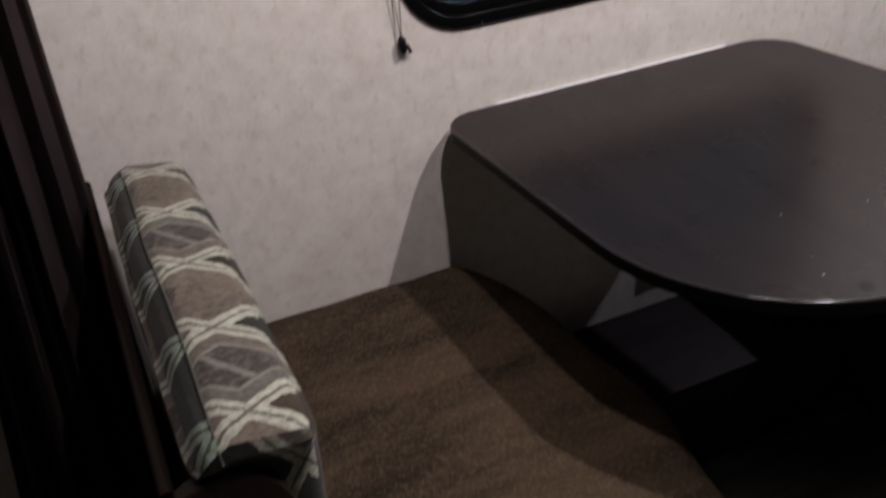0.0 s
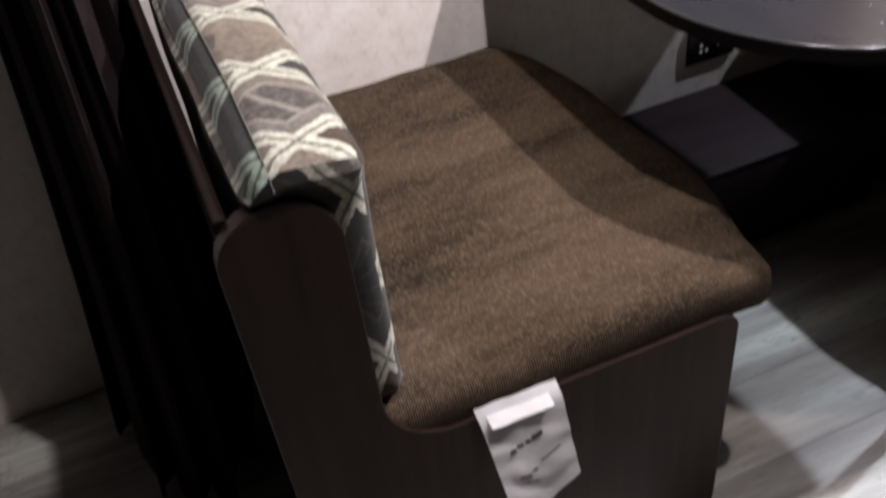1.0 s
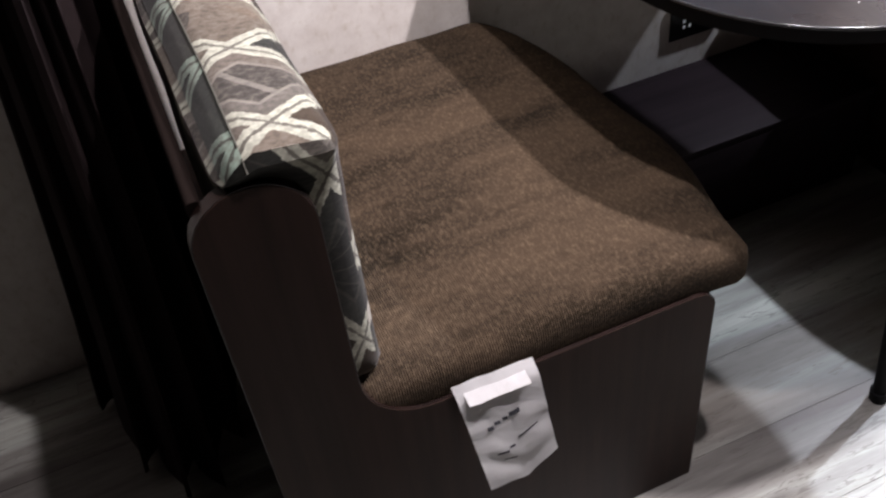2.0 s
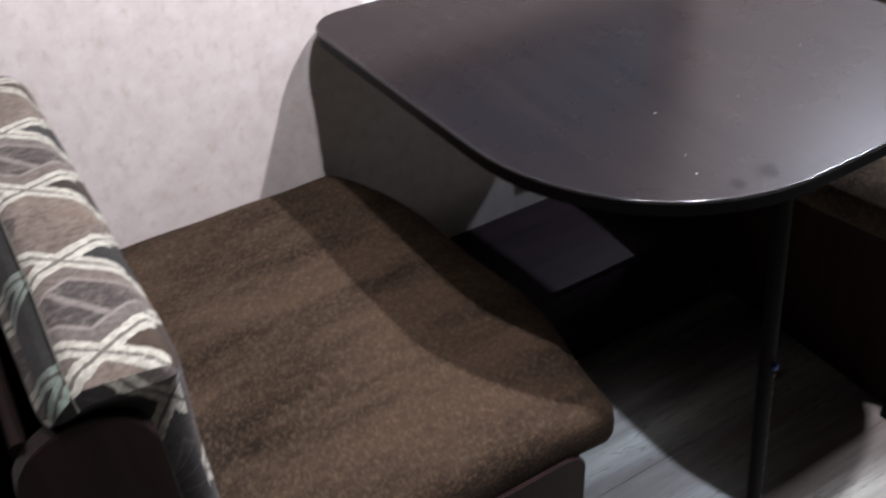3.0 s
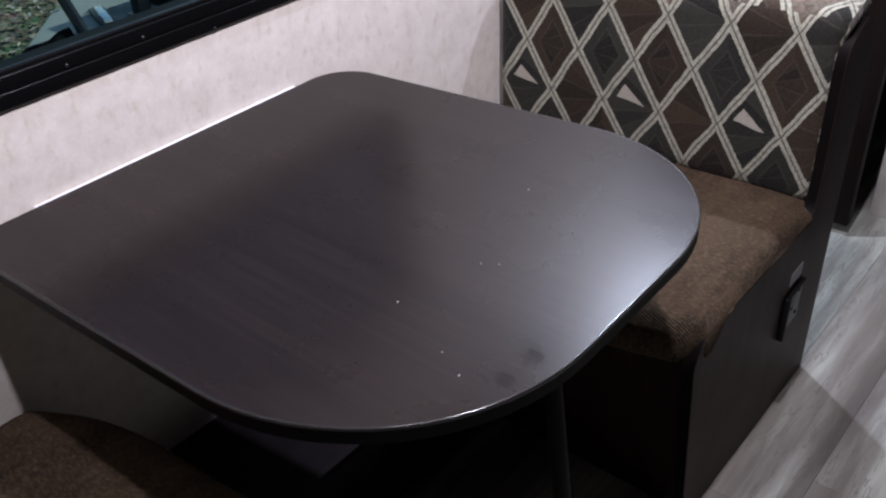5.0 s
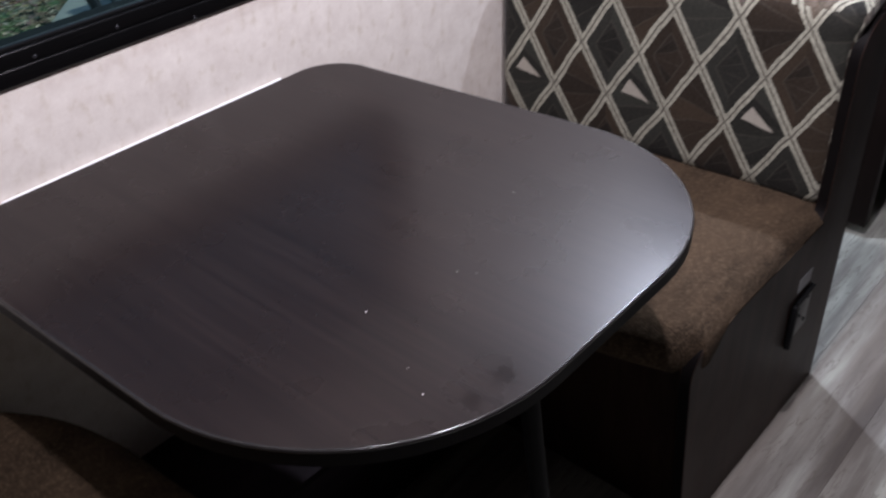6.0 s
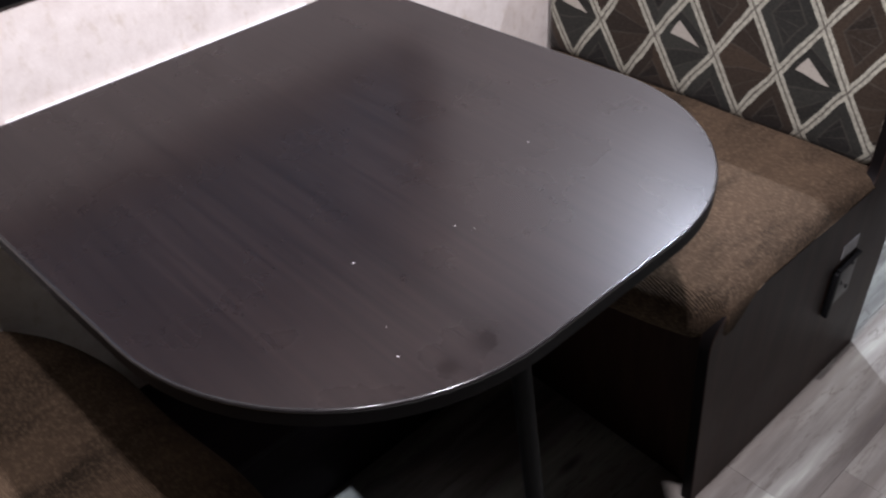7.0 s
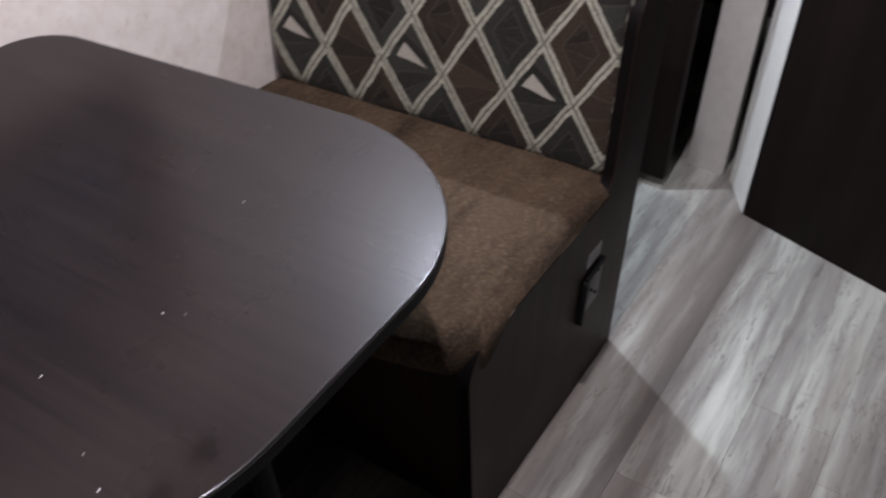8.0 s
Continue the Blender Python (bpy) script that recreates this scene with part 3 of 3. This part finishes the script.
def seat_cushion(mirror, centre_x, y0, y1, draw, over, label):
    ob_w = 0.548

    def shape(p, c):
        # the front edge draws back towards the wall
        t = max(0.0, (p.y + (y1 - y0) / 2 - (y1 - y0) * 0.68) / ((y1 - y0) * 0.32))
        p.x -= draw * t * t * max(0.0, c[0])
        f = p.y / (y1 - y0) + 0.5
        p.z -= 0.012 * max(0.0, c[0]) ** 6 * max(0.0, -c[1]) ** 2
        if over is not None and p.y + (y0 + y1) / 2 < RIGHT_END + 0.026:
            # the cushion laps over the bench's end panel, round its nose at the front
            p.x = max(p.x, -0.208)
            nose = max(0.0, p.x - 0.150) / 0.075
            p.z = max(p.z, over - 0.4275 - 0.050 * min(1.0, nose) ** 2)
        if over is not None:
            p.x -= 0.068 * max(0.0, -c[1]) ** 2 * max(0.0, c[0])
        p.x += (0.022 if over is None else 0.006) * math.exp(-((f - 0.33) / 0.19) ** 2) * max(0.0, c[0])
        return Vector((mirror * p.x, p.y, p.z))

    bm = soft_box((ob_w, y1 - y0, 0.082), 0.030, (26, 34, 8), 0.010, 0.005, 3.0 * mirror, shape)
    ob = part("seat_cushion", bm, CHENILLE)
    ob.location = (centre_x, (y0 + y1) / 2, 0.4275)
    return tagged(ob, label, "cushion", "seat cushions")


left_seat = seat_cushion(1, 0.163, -0.691, -0.004, 0.080, None, "brown ribbed chenille seat cushion on the bench")
seat_cushion(-1, 1.286, -0.690, -0.004, 0.0, 0.4495, "brown ribbed chenille seat cushion on the bench")


def back_cushion(mirror, centre, length, depth, UNIT, phase_u, phase_v, turn, label):
    height = 0.350

    def lattice(face, p, mid):
        x, y, z = p.x * mirror, p.y, p.z
        u = -(y + centre[1]) / UNIT
        if face == "front":
            v = z
        elif face == "top":
            v = height / 2 + (depth / 2 - x)
            if mirror > 0 and mid.x < -0.027:
                u, v = u + 0.43, v + 0.09
        elif face == "end":
            return ((x - 0.042) / UNIT + 0.5, (z - 0.118) / (UNIT * 1.66) + 0.5)
        else:
            v, u = height / 2 + depth + (height / 2 - z), u + 0.43
        u, v = u + phase_u, v / (UNIT * 1.66) + phase_v
        if mirror < 0:
            # the cloth is cut a little off the thread
            slip = 0.0165 * (6.0 - u)
            u, v = u + slip, v + slip
        return (u, v)

    def shape(p, c):
        # the top leans back and the cloth drops behind the seam
        p.z += 0.016 * max(0.0, c[2]) * (0.4 - c[0] * 0.6)
        p.z -= 0.004 * max(0.0, c[1]) * max(0.0, c[2]) * (mirror > 0)
        if mirror > 0:
            p.z -= 0.026 * max(0.0, c[2]) ** 4 * max(0.0, -c[0] - 0.35) / 0.65
        p.y -= (0.026 if mirror > 0 else 0.013) * max(0.0, -c[1]) ** 3 * max(0.0, min(1.0, (c[2] - 0.72) * 5))
        return Vector((mirror * p.x, p.y, p.z))

    bm = soft_box((depth, length, height), 0.022, (12, 40, 18), 0.006, 0.004, 8.0 * mirror, shape, lattice)
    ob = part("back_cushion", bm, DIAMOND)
    ob.matrix_basis = pose(*centre, 0, 0, turn)
    if mirror > 0:
        run = sorted((tuple(v.co) for v in ob.data.vertices if abs(v.co.x + 0.029) < 0.0045 and v.co.z > 0.13), key=lambda q: q[1])
        part("seam", tube([(x, y, z + 0.0002) for x, y, z in run], 0.0010, 6), SEAM_THREAD, ob, "grey stitched seam along the top")
    return tagged(ob, label, "cushion", "back cushions")


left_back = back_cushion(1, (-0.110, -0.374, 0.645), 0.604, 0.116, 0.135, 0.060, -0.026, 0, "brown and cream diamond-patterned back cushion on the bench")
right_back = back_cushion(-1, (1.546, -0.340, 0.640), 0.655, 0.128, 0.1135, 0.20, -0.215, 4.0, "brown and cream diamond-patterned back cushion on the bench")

def tag_label():
    bm = bmesh.new()
    rows, cols = 22, 12
    grid = []
    for i in range(rows + 1):
        t = i / rows
        line = []
        for j in range(cols + 1):
            s = j / cols
            x = 0.013 + 0.104 * s + (0.019 - 0.009 * s) * t
            hem = 0.268 - 0.009 * min(1.0, s / 0.56) + 0.033 * max(0.0, s - 0.56) / 0.44
            z = 0.428 + (hem - 0.428) * t
            y = -0.7005 - 0.036 * t - 0.003 * math.sin(3.0 * t + 1.2 * s) - 0.0035 * noise.noise(Vector((s * 2 + t * 2.5, t * 7 - s * 3, 2)))
            if i < 2:
                y += 0.010 * (2 - i) / 2
            line.append(bm.verts.new((x, y - 0.004, z)))
        grid.append(line)
    for i in range(rows):
        for j in range(cols):
            bm.faces.new((grid[i][j], grid[i][j + 1], grid[i + 1][j + 1], grid[i + 1][j]))
    place = [[v.co.copy() for v in line] for line in grid]
    bmesh.ops.solidify(bm, geom=bm.faces[:], thickness=0.0006)
    ob = part("cloth_label", bm, PAPER, left_seat, "crumpled white printed paper label")
    ob.matrix_parent_inverse = Matrix.Translation(-left_seat.location)
    # lines of small print, as bars that follow the paper
    def on_paper(s, t):
        i, j = min(rows - 1, int(t * rows)), min(cols - 1, int(s * cols))
        a, b = t * rows - i, s * cols - j
        p = place[i][j].lerp(place[i][j + 1], b).lerp(place[i + 1][j].lerp(place[i + 1][j + 1], b), a)
        return p + Vector((0, -0.0006, 0))

    fold = bmesh.new()
    top = [fold.verts.new(on_paper(0.10 + 0.76 * k / 6, 0.05) + Vector((0, -0.001, 0))) for k in range(7)]
    low = [fold.verts.new(on_paper(0.10 + 0.76 * k / 6, 0.125) + Vector((0, -0.007, 0.003))) for k in range(7)]
    for k in range(6):
        fold.faces.new((top[k], top[k + 1], low[k + 1], low[k]))
    bmesh.ops.solidify(fold, geom=fold.faces[:], thickness=0.0005)
    part("fold", fold, PAPER, ob)

    bars = [(0.22, 0.30, 0.385, 0.035), (0.32, 0.40, 0.36, 0.030), (0.43, 0.50, 0.34, 0.035), (0.52, 0.66, 0.31, 0.045), (0.24, 0.40, 0.66, 0.022), (0.42, 0.50, 0.63, 0.02), (0.56, 0.84, 0.57, 0.014), (0.30, 0.48, 0.75, 0.014)]
    for s0, s1, t0, h in bars:
        bb = bmesh.new()
        n = 6
        top = [bb.verts.new(on_paper(s0 + (s1 - s0) * k / n, t0)) for k in range(n + 1)]
        low = [bb.verts.new(on_paper(s0 + (s1 - s0) * k / n, t0 + h)) for k in range(n + 1)]
        for k in range(n):
            bb.faces.new((top[k], top[k + 1], low[k + 1], low[k]))
        part("print_bar", bb, INK, ob)
    return ob


tag_label()


def bench_latch():
    face = RIGHT_END
    plate = part("latch", slab(rounded([(1.4445, 0.218, 0.006), (1.512, 0.222, 0.008), (1.512, 0.3055, 0.006), (1.4445, 0.2995, 0.006)], 4), on_end, face - 0.005, face - 0.0004, 0.002, 2), BLACK, right_bench, "black plastic latch plate")
    part("hasp", slab(rounded([(1.433, 0.206, 0.005), (1.444, 0.206, 0.005), (1.445, 0.304, 0.004), (1.434, 0.306, 0.005)], 4), on_end, face - 0.011, face - 0.0004, 0.002, 2), RUBBER, plate)
    part("top_lip", slab(rounded([(1.4455, 0.300, 0.002), (1.514, 0.3065, 0.002), (1.514, 0.3115, 0.002), (1.4455, 0.3055, 0.002)], 4), on_end, face - 0.009, face - 0.0004, 0.001, 2), RUBBER, plate)
    for x, z in ((1.472, 0.262), (1.496, 0.240), (1.496, 0.292)):
        bm = bmesh.new()
        bmesh.ops.create_uvsphere(bm, u_segments=10, v_segments=6, radius=0.004, matrix=Matrix.LocRotScale((x, face - 0.0053, z), None, (1, 0.5, 1)))
        part("screw", bm, METAL, plate)
    tagged(part("sticker", box(1.449, 1.500, RIGHT_END - 0.0012, RIGHT_END - 0.0002, 0.3235, 0.352, 0), GREY_PAPER), "small grey paper sticker on the bench end", "sticker")


bench_latch()


# ---- table ----
def table():
    t = thing("dinette_table", "dark espresso laminate dinette table with rounded corners", "table")
    corners = [(0.355, -0.007, 0.06), (1.031, -0.007, 0.075), (1.104, -0.730, 0.23), (0.380, -0.738, 0.28)]
    outline = rounded(corners, 16)
    part("tabletop", slab(outline, flat, 0.720, 0.740, 0.004, 3), TABLE_WOOD, t)

    def grown(d):
        signs = ((-1, 1), (1, 1), (1, -1), (-1, -1))
        return rounded([(x + d * a, y + d * b, r + d) for (x, y, r), (a, b) in zip(corners, signs)], 16)

    out = grown(0.0008)
    part("edge_band", ring(out, outline, flat, 0.7205, 0.7372, 0.0), EDGE, t, "glossy black edge band")
    lip = grown(-0.0012)
    part("edge_bead", tube([(x, y, 0.7378) for x, y in lip[25:] + lip[:9]], 0.0025, 12), BEAD, t, "glossy rounded lip of the table edge")
    part("wall_rail", box(0.463, 0.927, -0.0066, -0.0028, 0.700, 0.7411, 0.0006), RAIL, t, "bright aluminium wall rail")
    leg = part("leg", tube([(0.7262, -0.7140, 0.012), (0.703, -0.6921, 0.36), (0.680, -0.6706, 0.710)], 0.0112, 14), RUBBER, t)
    part("foot", tube([(0.727, -0.7145, 0.0), (0.7267, -0.7143, 0.004), (0.7253, -0.7132, 0.022)], 0.0150, 14, [0.85, 1, 1]), RUBBER, leg)
    part("button", tube([(0.702, -0.702, 0.385), (0.704, -0.706, 0.385), (0.705, -0.708, 0.385)], 0.006, 10, [1, 1, 0.6]), BLUE, leg, "blue plastic button")
    for k in range(9):
        z = 0.10 + 0.033 * k
        x, y = 0.727 - 0.0662 * z, -0.7145 + 0.0618 * z
        part("hole", tube([(x + 0.003, y - 0.0100, z), (x + 0.0032, y - 0.0118, z)], 0.0026, 8), METAL, leg)
    part("hinge_plate", box(0.642, 0.720, -0.70, -0.62, 0.706, 0.7195, 0.002), METAL, t)


table()

# ---- the box under the table ----
store = thing("storage_box", "low dark wooden box along the wall under the table", "box")
part("body", box(0.362, 1.078, -0.246, -0.003, 0.0, 0.200, 0.002), DARK_BOX, store)
part("lid", box(0.360, 1.080, -0.2515, -0.003, 0.2005, 0.2170, 0.002), DARK_BOX, store)


def crumbs():
    for x, y, r in ((0.544, -0.657, 0.00079), (0.597, -0.528, 0.00090), (0.709, -0.557, 0.00059), (0.878, -0.504, 0.00065), (0.561, -0.621, 0.00050), (0.720, -0.575, 0.00045)):
        bm = bmesh.new()
        bmesh.ops.create_icosphere(bm, subdivisions=1, radius=r, matrix=Matrix.LocRotScale((x, y, 0.7402 + r * 0.4), None, (1.3, 1, 0.5)))
        tagged(part("crumb", bm, PAPER), "tiny pale crumb on the dark table top", "crumb", "crumbs on the table")


crumbs()


def outlet():
    o = thing("outlet", "black wall outlet plate with white marks", "outlet")
    part("plate", box(0.774, 0.884, -0.0042, -0.0004, 0.281, 0.362, 0.0012), BLACK, o)
    for x, z in ((0.802, 0.303), (0.802, 0.316), (0.815, 0.303), (0.842, 0.308), (0.842, 0.318)):
        part("mark", box(x, x + 0.006, -0.0050, -0.0043, z, z + 0.007, 0), WHITE_PRINT, o)


outlet()


# ---- curtains ----
def curtain(z0, z1, folds, label, seed):
    """A curtain gathered in a bunch against the wall, flaring towards its hem."""
    bm = bmesh.new()
    cols, rows = folds * 12, 30
    grid = []
    for i in range(rows + 1):
        z = z0 + (z1 - z0) * i / rows
        low = max(0.0, 1.0 - z / 0.9)
        left = -0.350 - 0.030 * max(0.0, 1 - z / 1.3) - 0.078 * low ** 1.5
        line = []
        for j in range(cols + 1):
            s = j / cols
            k = s * folds + 0.22 * noise.noise(Vector((s * 5, z * 1.1, seed)))
            deep = 0.026 + 0.030 * low
            x = -0.186 + (left + 0.186) * s
            x += 0.010 * math.sin(4 * math.pi * k + 0.6) * min(1.0, 6 * s * (1 - s))
            y = -0.012 - deep - (0.17 + 0.12 * low) * math.sin(math.pi * s) ** 0.8 - deep * math.cos(2 * math.pi * k) - 0.010 * noise.noise(Vector((s * 9, z * 2.2, seed + 3)))
            line.append(bm.verts.new((x, min(y, -0.006), z + 0.005 * math.sin(k * 5) * (i == 0))))
        grid.append(line)
    for i in range(rows):
        for j in range(cols):
            bm.faces.new((grid[i][j], grid[i][j + 1], grid[i + 1][j + 1], grid[i + 1][j]))
    bmesh.ops.solidify(bm, geom=bm.faces[:], thickness=0.003)
    return tagged(part("curtain", bm, CURTAIN), label, "curtain")


curtain(0.012, CEIL - 0.01, 5, "dark brown privacy curtain gathered against the wall", 1)


# ---- beyond the right bench ----
tagged(part("wall_partition", box(2.33, 2.38, -0.684, -0.59, 0, CEIL - 0.001, 0.002), CREAM), "white laminate partition end beside the doorway", "wall", kind="structure")
tagged(part("wall_closet", box(2.185, 2.215, -0.578, -0.004, 0.03, CEIL - 0.001, 0.003), CLOSET), "dark brown wooden partition behind the bench", "wall", kind="structure")


def tall_cabinet():
    c = thing("tall_cabinet", "tall dark brown wooden cabinet beside the aisle", "cabinet")
    part("body", slab([(2.202, -0.780), (2.02, -1.39), (2.55, -1.39), (2.55, -0.780)], flat, 0.0, 1.95, 0.002, 2), CLOSET, c)
    part("side_strip", slab([(2.325, -0.705), (2.205, -0.776), (2.24, -0.776), (2.345, -0.712)], flat, 0.0, 1.95, 0.001, 1), DOOR_WHITE, c, "white laminate side")


tall_cabinet()

# ---- outside ----
tagged(part("ground", box(-600, 600, -600, 600, -0.75, -0.70, bevel=0), LITTER, smooth=False), "leafy gravel ground outside the window", "ground", kind="structure")
PAD = [(2.40, 4.22), (2.52, 3.50), (6.0, 3.50), (6.0, 7.9)]
tagged(part("concrete_pad", slab(PAD, flat, -0.699, -0.66, 0.01, 2), CONCRETE), "grey concrete pad outside", "slab")


def outside_things():
    post = thing("leaning_post", "dark leaning metal post standing on the concrete pad", "post")
    part("shaft", tube([(2.775, 4.16, -0.655), (2.72, 4.30, -0.3), (2.66, 4.46, 0.1)], 0.035, 12), METAL, post)
    part("foot", slab([(2.72, 4.10), (2.84, 4.10), (2.84, 4.22), (2.72, 4.22)], flat, -0.6595, -0.645, 0.004, 2), METAL, post)
    jack = thing("levelling_jack", "metal levelling jack with a bright bar on the pad", "jack")
    part("bar", slab([(2.90, 4.11), (2.94, 4.08), (3.05, 4.38), (3.01, 4.41)], flat, -0.625, -0.60, 0.005, 2), ALUMINIUM, jack)
    part("base", slab([(2.88, 4.10), (2.96, 4.05), (3.09, 4.42), (3.00, 4.46)], flat, -0.659, -0.6255, 0.004, 2), BLACK, jack)
    hose = thing("ribbed_hose", "black ribbed hose lying on the ground", "hose")
    pts = [(2.30 + 0.021 * k, 4.00 + 0.0085 * k + 0.02 * math.sin(k * 0.5), -0.625 + 0.006 * math.sin(k * 0.35)) for k in range(20)]
    part("tube", tube([q for a, b in zip(pts, pts[1:]) for q in (a, tuple((u + v) / 2 for u, v in zip(a, b)))], 0.040, 12, [1.0 if k % 2 else 0.74 for k in range(38)]), RUBBER, hose)
    post2 = thing("square_post", "dark square post standing on the pad", "post")
    part("shaft", box(3.16, 3.25, 4.12, 4.21, -0.655, 0.6, 0.006), METAL, post2)
    part("foot", box(3.13, 3.28, 4.09, 4.24, -0.6595, -0.652, 0.002), METAL, post2)
    crate = thing("black_crate", "black crate with a slatted side on the pad", "crate")
    part("body", box(3.34, 3.80, 4.05, 4.45, -0.659, -0.20, 0.01), BLACK, crate)
    for k in range(6):
        part("slat", box(3.48 + 0.045 * k, 3.50 + 0.045 * k, 4.040, 4.0495, -0.62, -0.24, 0.002), CONCRETE, crate)


outside_things()


def fallen_leaves():
    rng = random.Random(4)
    verts, faces = [], []
    for _ in range(5200):
        x, y = rng.uniform(1.2, 5.2), rng.uniform(2.6, 6.5)
        on_pad = y > 3.50 and x > 2.40 + 0.167 * max(0.0, 4.22 - y) + 0.978 * max(0.0, y - 4.22)
        if on_pad and rng.random() < 0.93:
            continue
        a, l, w, z = rng.uniform(0, 6.3), rng.uniform(0.015, 0.05), rng.uniform(0.008, 0.022), (-0.655 if on_pad else -0.695) + rng.uniform(0, 0.02)
        c, d = math.cos(a), math.sin(a)
        k = len(verts)
        for u, v, h in ((-l, 0, 0), (0, -w, 0.012), (l, 0, 0.004), (0, w, 0.010)):
            verts.append((x + u * c - v * d, y + u * d + v * c, z + h * rng.random()))
        faces.append((k, k + 1, k + 2, k + 3))
    me = bpy.data.meshes.new("fallen_leaves")
    me.from_pydata(verts, [], faces)
    me.materials.append(LEAF)
    tagged(new("fallen_leaves", me), "dry brown and grey leaves fallen on the ground", "leaves", kind="stuff")


fallen_leaves()


# ---- floor planks ----
def planks():
    width, length = 0.152, 1.22
    meshes = {}
    row = 0
    y = ROOM_Y0
    while y < -0.01:
        w = min(width, -0.004 - y)
        x = ROOM_X0 - random.Random(row).random() * length
        while x < ROOM_X1:
            a, b = max(x, ROOM_X0), min(x + length, ROOM_X1)
            if b - a > 0.02:
                key = (round(b - a, 3), round(w, 3))
                if key not in meshes:
                    bm = box(0, b - a - 0.0004, 0, w - 0.0004, -0.003, 0.0, 0.0005, 1)
                    ob = part("plank", bm, VINYL, floor)
                    meshes[key] = ob.data
                else:
                    ob = new("plank", meshes[key])
                    ob.parent = floor
                ob.location = (a, y, 0)
            x += length
        y += width
        row += 1


planks()
